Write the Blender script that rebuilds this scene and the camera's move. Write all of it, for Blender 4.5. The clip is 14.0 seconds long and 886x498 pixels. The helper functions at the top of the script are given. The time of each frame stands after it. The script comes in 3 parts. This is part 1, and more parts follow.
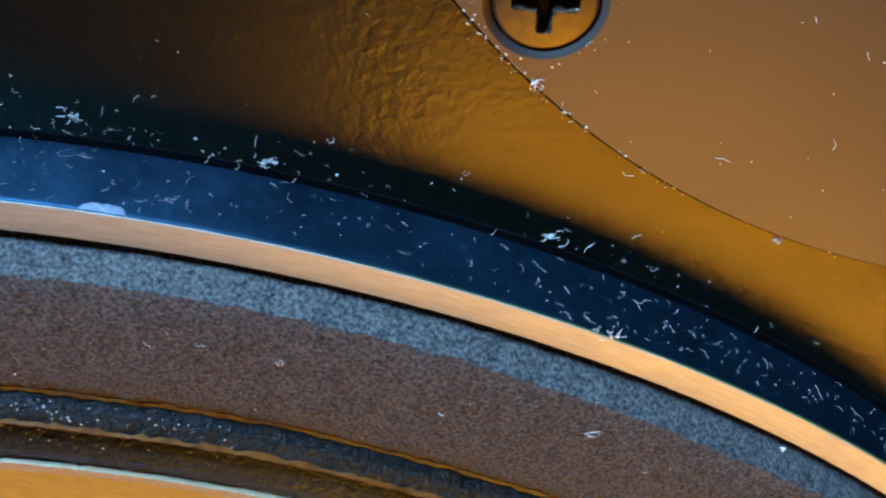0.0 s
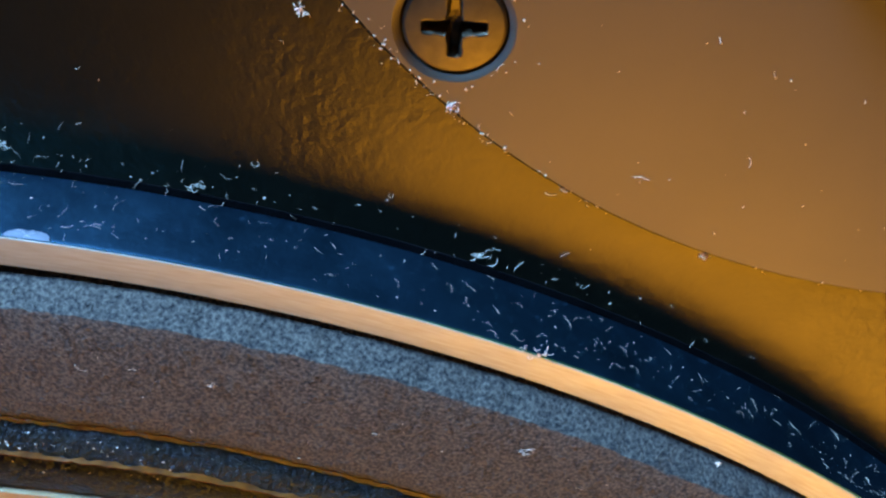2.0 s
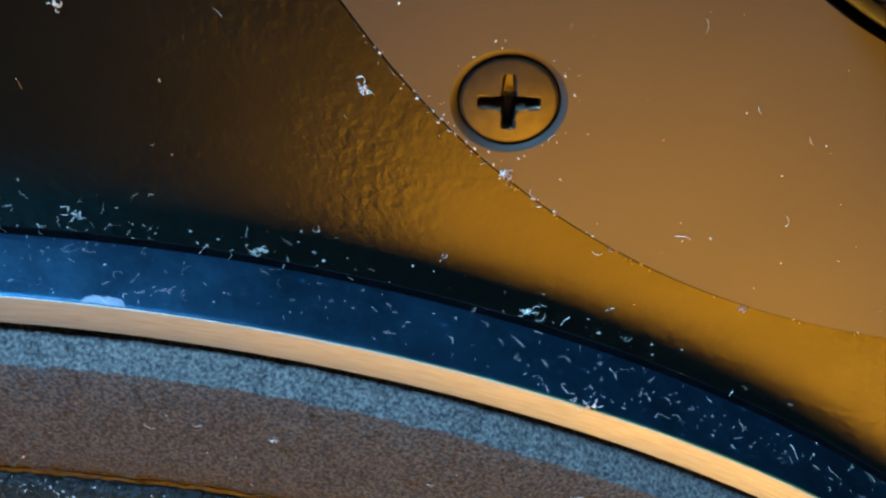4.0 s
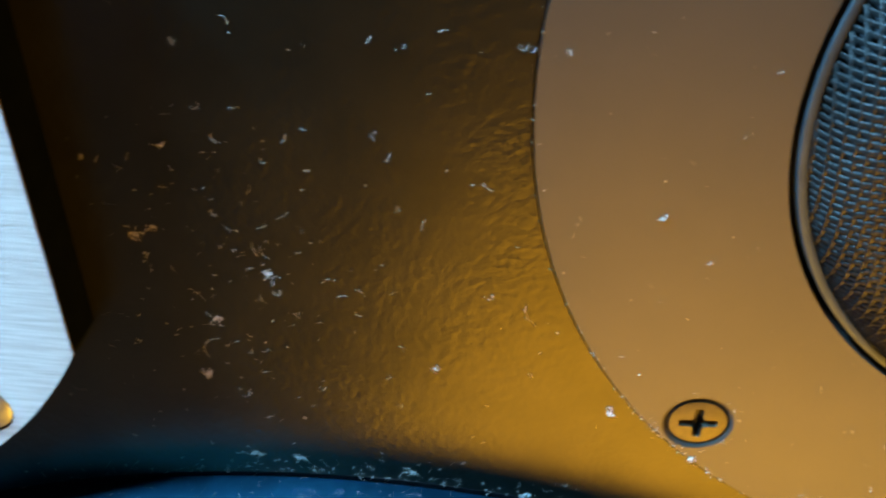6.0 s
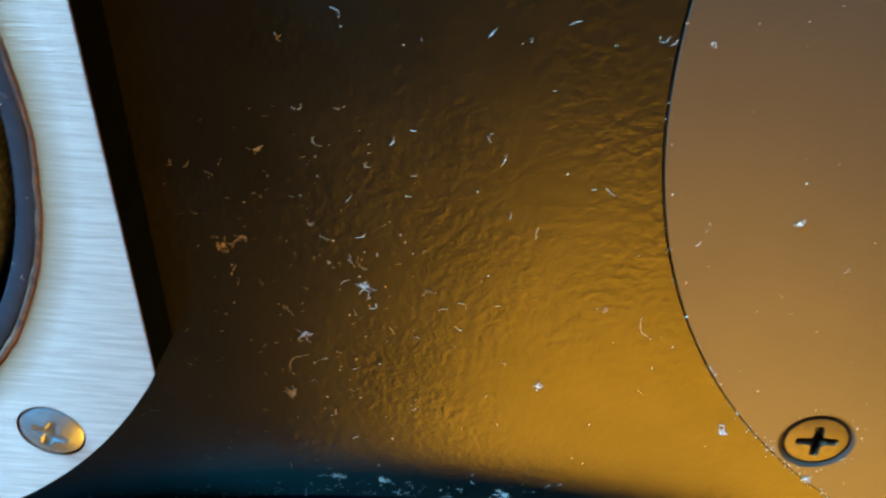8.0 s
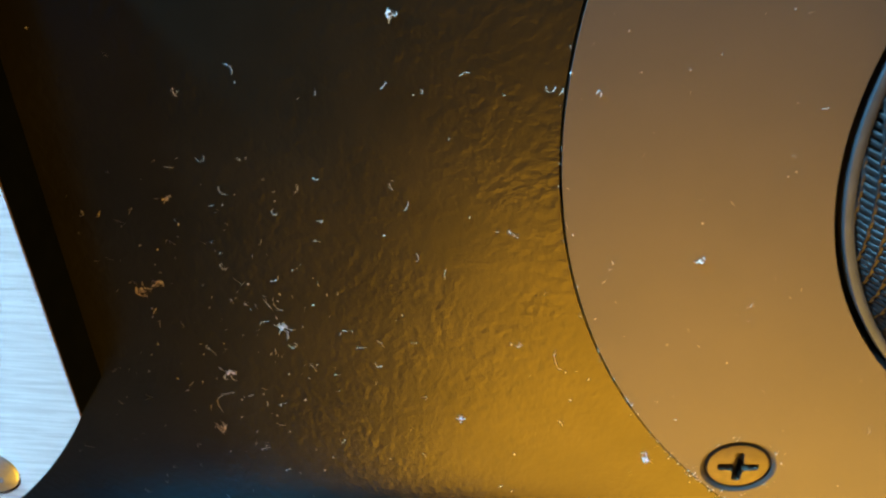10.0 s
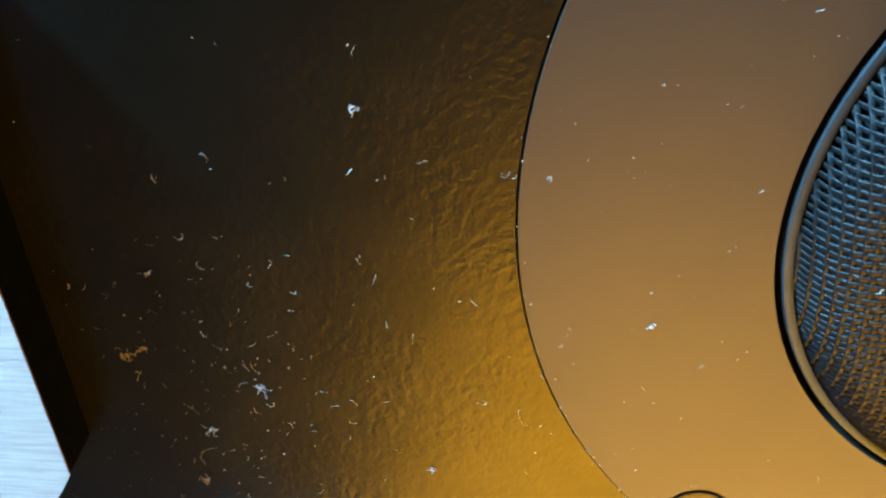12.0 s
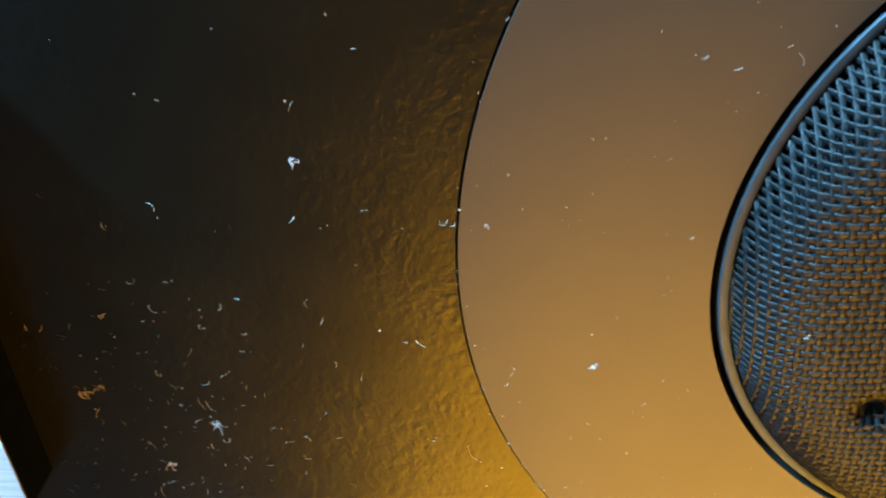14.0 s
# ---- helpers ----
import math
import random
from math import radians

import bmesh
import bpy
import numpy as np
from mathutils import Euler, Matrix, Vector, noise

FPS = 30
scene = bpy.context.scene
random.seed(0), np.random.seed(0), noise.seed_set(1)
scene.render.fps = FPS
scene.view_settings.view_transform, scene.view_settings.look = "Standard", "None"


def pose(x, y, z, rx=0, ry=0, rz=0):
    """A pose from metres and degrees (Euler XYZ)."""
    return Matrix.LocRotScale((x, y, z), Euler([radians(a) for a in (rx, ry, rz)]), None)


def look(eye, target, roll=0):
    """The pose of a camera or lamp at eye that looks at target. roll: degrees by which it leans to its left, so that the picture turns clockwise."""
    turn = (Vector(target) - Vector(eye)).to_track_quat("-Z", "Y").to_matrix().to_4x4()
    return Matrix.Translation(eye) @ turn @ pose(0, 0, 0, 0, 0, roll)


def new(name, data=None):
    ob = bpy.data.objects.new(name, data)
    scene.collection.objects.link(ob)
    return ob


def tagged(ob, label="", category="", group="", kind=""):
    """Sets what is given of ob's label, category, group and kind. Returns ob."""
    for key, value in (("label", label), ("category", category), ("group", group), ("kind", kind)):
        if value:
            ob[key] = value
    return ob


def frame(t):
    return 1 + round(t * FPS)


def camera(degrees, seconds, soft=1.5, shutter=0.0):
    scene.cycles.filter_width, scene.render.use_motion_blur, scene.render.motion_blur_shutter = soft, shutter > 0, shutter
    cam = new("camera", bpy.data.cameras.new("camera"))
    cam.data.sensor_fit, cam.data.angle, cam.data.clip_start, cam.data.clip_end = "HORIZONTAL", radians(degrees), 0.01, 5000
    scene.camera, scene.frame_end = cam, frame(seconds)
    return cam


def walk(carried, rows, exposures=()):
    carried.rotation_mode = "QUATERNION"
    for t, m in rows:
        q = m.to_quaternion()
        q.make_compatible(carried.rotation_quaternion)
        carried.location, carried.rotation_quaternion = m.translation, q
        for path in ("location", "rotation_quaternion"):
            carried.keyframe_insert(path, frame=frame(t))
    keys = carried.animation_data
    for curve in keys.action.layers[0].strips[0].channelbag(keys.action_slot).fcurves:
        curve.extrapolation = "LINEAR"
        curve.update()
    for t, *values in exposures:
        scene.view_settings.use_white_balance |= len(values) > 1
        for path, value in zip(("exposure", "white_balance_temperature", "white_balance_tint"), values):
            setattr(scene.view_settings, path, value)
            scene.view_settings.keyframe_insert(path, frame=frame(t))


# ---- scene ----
# All local numbers are millimetres on the loudspeaker's front: x right, z up, y towards the cabinet.
# The origin is the screw of the midrange plate, 700 mm over the floor.
MM = 0.001
LIFT = 0.7


def P(x, y, z):
    return Vector((x * MM, y * MM, z * MM + LIFT))


# ---- camera ----
cam = camera(52.6, 14.0, soft=2.3, shutter=0.6)
# seconds, eye x, y, z in mm, yaw, pitch, lean in degrees
ROWS = [
    (0, -5.44, -52.86, 28.04, -0.60, -43.93, -6.08),
    (0.5, -4.05, -52.15, 25.59, -0.60, -43.26, -5.89),
    (1, -2.95, -52.20, 25.01, -0.30, -43.75, -5.40),
    (1.5, -1.64, -52.22, 27.43, -0.20, -43.39, -5.19),
    (2, 0.24, -52.67, 29.21, -0.34, -43.01, -5.13),
    (2.2, 0.43, -51.30, 29.87, -0.14, -43.64, -4.90),
    (4.3, -3.55, -54.46, 34.23, 1.05, -40.58, -3.13),
    (4.5, -3.42, -54.52, 36.76, 1.94, -40.12, -2.61),
    (4.7, -9.14, -54.58, 44.40, 0.97, -38.14, -2.61),
    (5, -12.44, -56.65, 58.95, 2.86, -38.54, -1.92),
    (5.3, -19.71, -64.63, 65.83, 3.78, -38.20, -1.46),
    (5.5, -21.40, -67.56, 69.17, 3.22, -37.26, -1.84),
    (6, -24.20, -75.02, 76.09, 4.43, -35.72, -1.43),
    (6.5, -34.31, -76.39, 72.60, 4.88, -35.46, -1.31),
    (7, -37.47, -73.64, 72.32, 4.85, -35.06, -1.26),
    (7.5, -38.00, -72.21, 69.43, 4.74, -34.91, -1.13),
    (8, -35.66, -70.61, 72.58, 4.31, -35.39, -1.03),
    (8.2, -34.29, -69.07, 73.12, 4.27, -36.20, -0.60),
    (10.3, -26.35, -68.24, 79.62, 4.78, -35.74, 0.55),
    (10.5, -26.45, -68.67, 81.25, 4.70, -35.53, 0.54),
    (11, -24.97, -67.66, 82.10, 4.59, -35.46, 0.69),
    (11.5, -23.66, -67.56, 83.09, 4.74, -35.44, 0.92),
    (12, -23.38, -68.56, 85.33, 4.55, -35.54, 1.01),
    (12.5, -20.10, -67.74, 86.82, 4.55, -35.13, 1.13),
    (13, -19.95, -67.87, 87.97, 4.67, -35.54, 1.36),
    (13.5, -18.33, -66.76, 87.29, 4.62, -35.17, 1.40),
    (14, -17.68, -67.60, 89.63, 4.76, -35.33, 1.39),
]


def aim(x, y, z, yaw, pitch, lean):
    eye = P(x, y, z)
    a, b = radians(yaw), radians(pitch)
    return look(eye, eye + Vector((-math.sin(a) * math.cos(b), math.cos(a) * math.cos(b), math.sin(b))), -lean)


walk(cam, [(t, aim(*r)) for t, *r in ROWS], exposures=[(0.0, -0.26, 7600, 38), (2.2, -0.26, 7600, 38), (4.3, -0.17, 7500, 26), (5.0, 0.1, 7900, 22), (6.0, 0.0, 7200, 15), (14.0, 0.13, 7100, 15)])

# ---- light ----
world = bpy.data.worlds.new("room_air")
scene.world = world
world.use_nodes = True
world.node_tree.nodes["Background"].inputs[0].default_value = (0.35, 0.55, 1.0, 1)
world.node_tree.nodes["Background"].inputs[1].default_value = 0.003


def area(name, eye, target, w, h, watts, colour):
    lamp = bpy.data.lights.new(name, "AREA")
    lamp.shape, lamp.size, lamp.size_y, lamp.energy, lamp.color = "RECTANGLE", w, h, watts, colour
    ob = new(name, lamp)
    ob.matrix_world = look(Vector(eye), Vector(target))
    return ob


# cold daylight from a window high on the left, a warm lamp low in front on the right; an added unseen blue source at
# the left front gives the baffle its navy reflection
area("window_light", (-0.84, -0.045, 1.85), (0, 0, 0.7), 0.7, 0.085, 400, (0.11, 0.46, 1.0))
area("side_blue_fill", (-1.4, -1.4, 0.62), (0, 0, 0.72), 0.7, 0.9, 3.3, (0.0, 0.22, 1.0))
area("warm_lamp_light", (0.131, -0.335, 0.242), (0.0, 0.0, 0.7), 0.44, 0.40, 5.1, (1.0, 0.645, 0.045))


# ---- materials ----
def nodes_of(name):
    m = bpy.data.materials.new(name)
    m.use_nodes = True
    t = m.node_tree
    return m, t, t.nodes["Principled BSDF"]


def noise_tex(t, scale, detail=4.0, rough=0.6, stretch=(1, 1, 1)):
    co = t.nodes.new("ShaderNodeTexCoord")
    mp = t.nodes.new("ShaderNodeMapping")
    mp.inputs["Scale"].default_value = stretch
    n = t.nodes.new("ShaderNodeTexNoise")
    n.inputs["Scale"].default_value, n.inputs["Detail"].default_value, n.inputs["Roughness"].default_value = scale, detail, rough
    t.links.new(co.outputs["Object"], mp.inputs["Vector"])
    t.links.new(mp.outputs["Vector"], n.inputs["Vector"])
    return n.outputs["Fac"]


def ramp(t, fac, a, b, ca, cb):
    r = t.nodes.new("ShaderNodeValToRGB")
    r.color_ramp.elements[0].position, r.color_ramp.elements[1].position = a, b
    r.color_ramp.elements[0].color, r.color_ramp.elements[1].color = (*ca, 1), (*cb, 1)
    t.links.new(fac, r.inputs["Fac"])
    return r.outputs["Color"]


def bump(t, p, fac, dist, strength=1.0, chain=None):
    b = t.nodes.new("ShaderNodeBump")
    b.inputs["Distance"].default_value, b.inputs["Strength"].default_value = dist, strength
    t.links.new(fac, b.inputs["Height"])
    if chain:
        t.links.new(chain, b.inputs["Normal"])
    t.links.new(b.outputs["Normal"], p.inputs["Normal"])
    return b.outputs["Normal"]


def surface(name, ca, cb, metal, rough, scale=300.0, relief=0.0, fine=0.0, fine_scale=4000.0, stretch=(1, 1, 1), rough_to=None, spread=(0.35, 0.65)):
    m, t, p = nodes_of(name)
    f = noise_tex(t, scale, 5.0, 0.6, stretch)
    t.links.new(ramp(t, f, *spread, ca, cb), p.inputs["Base Color"])
    p.inputs["Metallic"].default_value, p.inputs["Roughness"].default_value = metal, rough
    if rough_to is not None:
        g = noise_tex(t, scale * 0.37, 4.0, 0.65, stretch)
        t.links.new(ramp(t, g, 0.3, 0.7, (rough,) * 3, (rough_to,) * 3), p.inputs["Roughness"])
    n = bump(t, p, f, relief) if relief else None
    if fine:
        bump(t, p, noise_tex(t, fine_scale, 3.0, 0.6, stretch), fine, 1.0, n)
    return m


BRONZE = surface("bronze_baffle_paint", (0.055, 0.040, 0.022), (0.065, 0.047, 0.026), 0.92, 0.28, 90, 0, rough_to=0.34)
BRONZE.node_tree.nodes["Principled BSDF"].inputs["Specular IOR Level"].default_value = 0.0


def orange_peel(m):
    """Soft worm-like bumps of thick sprayed paint, with flatter patches between."""
    t = m.node_tree
    p = t.nodes["Principled BSDF"]
    worm = noise_tex(t, 860, 3.5, 0.55, (1.1, 1, 0.95))
    worm.node.inputs["Distortion"].default_value = 0.25
    patch = ramp(t, noise_tex(t, 75, 2.0), 0.36, 0.62, (0.35,) * 3, (1,) * 3)
    mul = t.nodes.new("ShaderNodeMath")
    mul.operation = "MULTIPLY"
    t.links.new(ramp(t, worm, 0.34, 0.68, (0, 0, 0), (1, 1, 1)), mul.inputs[0])
    t.links.new(patch, mul.inputs[1])
    n = bump(t, p, mul.outputs[0], 0.000031)
    bump(t, p, noise_tex(t, 2300, 3.0), 0.000011, 1.0, n)


orange_peel(BRONZE)
PLATE = surface("satin_bronze_plate", (0.104, 0.072, 0.049), (0.113, 0.078, 0.053), 0.65, 0.46, 60, 0, 0.000004, 9000, rough_to=0.50)
SCREW_DARK = surface("bronze_screw_metal", (0.0855, 0.0585, 0.0338), (0.108, 0.0743, 0.0428), 0.9, 0.40, 900, 0.00003, rough_to=0.46)
SCREW_ZINC = surface("bright_zinc_metal", (0.324, 0.279, 0.234), (0.414, 0.369, 0.324), 0.7, 0.34, 700, 0.00002, rough_to=0.42)
BRUSHED = surface("brushed_aluminium", (0.465, 0.264, 0.174), (0.60, 0.362, 0.248), 0.6, 0.56, 3200, 0.00003, 0.00006, 5500, (0.045, 1, 1), 0.64, (0.36, 0.62))
grain = BRUSHED.node_tree.nodes.new("ShaderNodeCombineXYZ")
grain.inputs[2].default_value = 1.0
BRUSHED.node_tree.nodes["Principled BSDF"].inputs["Anisotropic"].default_value = 0.9
BRUSHED.node_tree.links.new(grain.outputs[0], BRUSHED.node_tree.nodes["Principled BSDF"].inputs["Tangent"])
RING_METAL = surface("machined_rim_metal", (0.315, 0.279, 0.216), (0.405, 0.369, 0.297), 0.4, 0.5, 500, 0.00003, 0.00002, 4000, rough_to=0.6)
# the blue that daylight gives the black rim is put into this base colour
RIM_BLACK = surface("skylit_black_rim_enamel", (0.0002, 0.074, 0.108), (0.0006, 0.098, 0.140), 1.0, 0.36, 260, 0.00009, 0.00003, 2500, rough_to=0.45)
BLACK = surface("matt_black_gap", (0.002, 0.002, 0.002), (0.004, 0.004, 0.004), 0.0, 0.9, 400)
BLACK.node_tree.nodes["Principled BSDF"].inputs["Specular IOR Level"].default_value = 0.04
FELT = surface("brown_felt_gasket", (0.0075, 0.005, 0.003), (0.146, 0.099, 0.064), 0.0, 0.95, 3100, 0.00009, 0.00008, 6500, spread=(0.37, 0.71))
RUST = surface("worn_brown_edge", (0.05, 0.012, 0.003), (0.16, 0.04, 0.008), 0.0, 0.75, 900, 0.0002)
AMBER = surface("amber_lacquer", (0.117, 0.0293, 0.0027), (0.243, 0.0675, 0.0045), 0.0, 0.35, 700, 0.0002, rough_to=0.5)
AMBER_DARK = surface("dark_amber_lacquer", (0.108, 0.0203, 0.0014), (0.216, 0.045, 0.0027), 0.0, 0.6, 700, 0.0002, rough_to=0.75)
for lacquer in (AMBER, AMBER_DARK):
    lacquer.node_tree.nodes["Principled BSDF"].inputs["Specular IOR Level"].default_value = 0.15
ROLL = surface("dark_surround_roll", (0.0023, 0.0014, 0.0007), (0.0225, 0.0117, 0.0045), 0.0, 0.40, 1300, 0.0012, 0.0004, 3000, rough_to=0.28)
ROLL.node_tree.nodes["Principled BSDF"].inputs["Specular IOR Level"].default_value = 0.2
CREAM = surface("yellowed_glue_edge", (0.405, 0.2115, 0.081), (0.45, 0.261, 0.117), 0.0, 0.7, 900, 0.0003)
CONE = surface("cream_paper_cone", (0.351, 0.27, 0.162), (0.414, 0.342, 0.225), 0.0, 0.8, 500, 0.0002, 0.0001, 3000)
MESH_WIRE = surface("blackened_mesh_wire", (0.044, 0.032, 0.024), (0.070, 0.051, 0.039), 0.92, 0.48, 1500, 0.00012, rough_to=0.62)
CLOTH = surface("brown_dome_cloth", (0.010, 0.008, 0.006), (0.018, 0.014, 0.010), 0.0, 0.8, 1500, 0.0001)
LIP = surface("grey_grille_lip", (0.0495, 0.0418, 0.0351), (0.0675, 0.0571, 0.0481), 0.4, 0.5, 500, 0.00004)
BEZEL = surface("dark_bezel_plastic", (0.0216, 0.018, 0.0189), (0.0324, 0.027, 0.0284), 0.0, 0.4, 600, 0.00006, rough_to=0.55)
DUSTY = surface("dusty_black_diaphragm", (0.009, 0.0067, 0.0049), (0.153, 0.1215, 0.09), 0.0, 0.85, 1700, 0.0002, 0.0001, 4500, spread=(0.44, 0.78))


def turned_streaks(m, centre, depth):
    """Fine grooves that run round the axis through centre."""
    t = m.node_tree
    p = t.nodes["Principled BSDF"]
    co, off, sep = t.nodes.new("ShaderNodeTexCoord"), t.nodes.new("ShaderNodeVectorMath"), t.nodes.new("ShaderNodeSeparateXYZ")
    off.operation = "SUBTRACT"
    off.inputs[1].default_value = centre
    t.links.new(co.outputs["Object"], off.inputs[0])
    t.links.new(off.outputs[0], sep.inputs[0])
    ang, length, join, n = t.nodes.new("ShaderNodeMath"), t.nodes.new("ShaderNodeVectorMath"), t.nodes.new("ShaderNodeCombineXYZ"), t.nodes.new("ShaderNodeTexNoise")
    ang.operation, length.operation = "ARCTAN2", "LENGTH"
    t.links.new(sep.outputs[0], ang.inputs[0])
    t.links.new(sep.outputs[2], ang.inputs[1])
    t.links.new(off.outputs[0], length.inputs[0])
    sc = t.nodes.new("ShaderNodeMath")
    sc.operation = "MULTIPLY"
    sc.inputs[1].default_value = 0.012
    t.links.new(ang.outputs[0], sc.inputs[0])
    t.links.new(length.outputs["Value"], join.inputs[0])
    t.links.new(sc.outputs[0], join.inputs[1])
    n.inputs["Scale"].default_value, n.inputs["Detail"].default_value = 4200, 4
    t.links.new(join.outputs[0], n.inputs["Vector"])
    t.links.new(ramp(t, n.outputs["Fac"], 0.3, 0.7, (0.40, 0.32, 0.215), (0.48, 0.42, 0.315)), p.inputs["Base Color"])
    bump(t, p, n.outputs["Fac"], depth)


turned_streaks(RING_METAL, P(-39.0, -6.2, -157.6), 0.00003)


def stain_round(m, centre, r0, r1, colour):
    """A rusty stain that fades outwards from a hole's edge."""
    t = m.node_tree
    p = t.nodes["Principled BSDF"]
    old = p.inputs["Base Color"].links[0].from_socket
    co, vm = t.nodes.new("ShaderNodeTexCoord"), t.nodes.new("ShaderNodeVectorMath")
    vm.operation = "DISTANCE"
    vm.inputs[1].default_value = centre
    t.links.new(co.outputs["Object"], vm.inputs[0])
    rg, mx = t.nodes.new("ShaderNodeMapRange"), t.nodes.new("ShaderNodeMix")
    rg.inputs["From Min"].default_value, rg.inputs["From Max"].default_value = r0, r1
    rg.inputs["To Min"].default_value, rg.inputs["To Max"].default_value = 0.85, 0.0
    mx.data_type = "RGBA"
    mx.clamp_factor = True
    t.links.new(vm.outputs["Value"], rg.inputs["Value"])
    t.links.new(rg.outputs["Result"], mx.inputs[0])
    t.links.new(old, mx.inputs[6])
    mx.inputs[7].default_value = (*colour, 1)
    t.links.new(mx.outputs[2], p.inputs["Base Color"])


def dust_film(m, colour, lo, hi):
    """A patchy film of dried dust, wiped round in short strokes, over a painted surface."""
    t = m.node_tree
    p = t.nodes["Principled BSDF"]
    old = p.inputs["Base Color"].links[0].from_socket
    fine = ramp(t, noise_tex(t, 1500, 6.0, 0.75, (0.5, 1, 0.5)), lo, hi, (0, 0, 0), (1, 1, 1))
    broad = ramp(t, noise_tex(t, 170, 3.0, 0.6, (0.6, 1, 0.6)), 0.38, 0.66, (0.1,) * 3, (1,) * 3)
    mul, mx, away = t.nodes.new("ShaderNodeMath"), t.nodes.new("ShaderNodeMix"), t.nodes.new("ShaderNodeMath")
    mul.operation, away.operation = "MULTIPLY", "MULTIPLY_ADD"
    t.links.new(fine, mul.inputs[0])
    t.links.new(broad, mul.inputs[1])
    mx.data_type = "RGBA"
    t.links.new(mul.outputs[0], mx.inputs[0])
    t.links.new(old, mx.inputs[6])
    mx.inputs[7].default_value = (*colour, 1)
    t.links.new(mx.outputs[2], p.inputs["Base Color"])
    away.inputs[1].default_value, away.inputs[2].default_value = -0.9, 1.0
    t.links.new(mul.outputs[0], away.inputs[0])
    t.links.new(away.outputs[0], p.inputs["Metallic"])


dust_film(RIM_BLACK, (0.02, 0.055, 0.075), 0.60, 0.85)
stain_round(BRUSHED, P(-124.2, -6.0, 38.6), 0.0485, 0.0518, (0.28, 0.10, 0.014))
PRIMER = surface("grey_blue_primer", (0.072, 0.0765, 0.081), (0.135, 0.1395, 0.144), 0.0, 0.6, 900, 0.0001)
LINT = surface("pale_lint", (0.70, 0.48, 0.32), (0.82, 0.58, 0.40), 0.0, 0.9, 900)
CABINET = surface("dark_cabinet_veneer", (0.05, 0.028, 0.015), (0.09, 0.05, 0.028), 0.0, 0.5, 40, 0.0001, stretch=(1, 1, 0.1))
# unseen floor and walls, near black to keep the baffle's reflections dark
FLOOR = surface("unseen_dark_floor", (0.008, 0.008, 0.008), (0.013, 0.012, 0.012), 0.0, 0.9, 60, 0.002)
WALL = surface("painted_wall", (0.025, 0.023, 0.021), (0.033, 0.03, 0.028), 0.0, 0.85, 30, 0.0003)


# ---- mesh helpers ----
def finish(name, bm, material, smooth=True, angle=35):
    me = bpy.data.meshes.new(name)
    if smooth:
        for f in bm.faces:
            f.smooth = True
        for e in bm.edges:
            if len(e.link_faces) == 2 and e.calc_face_angle(0) > radians(angle):
                e.smooth = False
    bm.to_mesh(me)
    bm.free()
    me.materials.append(material)
    return me


def part(name, bm, material, parent=None, label="", smooth=True):
    ob = new(name, finish(name, bm, material, smooth))
    if parent:
        ob.parent = parent
        if parent.type == "EMPTY":
            ob.matrix_parent_inverse = parent.matrix_world.inverted()
    if label:
        tagged(ob, label)
    return ob


def holder(name, x, y, z):
    ob = new(name)
    ob.empty_display_size = 0.01
    ob.matrix_world = Matrix.Translation(P(x, y, z))
    return ob


def lathe(profile, cx, cz, segs=256, closed=True, bm=None, wobble=0.0, fuzz=0.0):
    """Turns (radius, depth) pairs round the axis that runs through the front at cx, cz."""
    bm = bm or bmesh.new()
    rings = []
    for r, y in profile:
        if r < 1e-6:
            rings.append([bm.verts.new(P(cx, y, cz))])
            continue
        ring = []
        for i in range(segs):
            a = 2 * math.pi * i / segs
            rr = r + wobble * noise.noise(Vector((math.cos(a) * 9, math.sin(a) * 9, r * 0.31)))
            rr += fuzz * noise.noise(Vector((math.cos(a) * 140, math.sin(a) * 140, r * 0.9 + y * 1.7)))
            ring.append(bm.verts.new(P(cx + rr * math.cos(a), y, cz + rr * math.sin(a))))
        rings.append(ring)
    for a, b in zip(rings, rings[1:] + ([rings[0]] if closed else [])):
        for i in range(segs):
            j = (i + 1) % segs
            q = [a[i % len(a)], a[j % len(a)], b[j % len(b)], b[i % len(b)]]
            q = [v for k, v in enumerate(q) if v not in q[:k]]
            if len(q) > 2:
                bm.faces.new(q)
    bmesh.ops.recalc_face_normals(bm, faces=bm.faces)
    return bm


def slab(outline, holes, y0, y1):
    """A plate with holes: outline and holes are loops of (x, z), from depth y0 to y1."""
    bm = bmesh.new()
    edges = []
    for loop in [outline] + holes:
        vs = [bm.verts.new(P(x, y0, z)) for x, z in loop]
        edges += [bm.edges.new((vs[i - 1], vs[i])) for i in range(len(vs))]
    bmesh.ops.triangle_fill(bm, use_beauty=True, edges=edges)
    ret = bmesh.ops.extrude_face_region(bm, geom=list(bm.faces))
    for v in ret["geom"]:
        if isinstance(v, bmesh.types.BMVert):
            v.co.y += (y1 - y0) * MM
    bmesh.ops.recalc_face_normals(bm, faces=bm.faces)
    return bm


def circle(cx, cz, r, n=192):
    return [(cx + r * math.cos(2 * math.pi * i / n), cz + r * math.sin(2 * math.pi * i / n)) for i in range(n)]


def box(bm, a, b):
    bmesh.ops.create_cube(bm, size=1, matrix=Matrix.Translation((Vector(a) + Vector(b)) / 2) @ Matrix.Diagonal((*[abs(p - q) for p, q in zip(a, b)], 1)))
    return bm


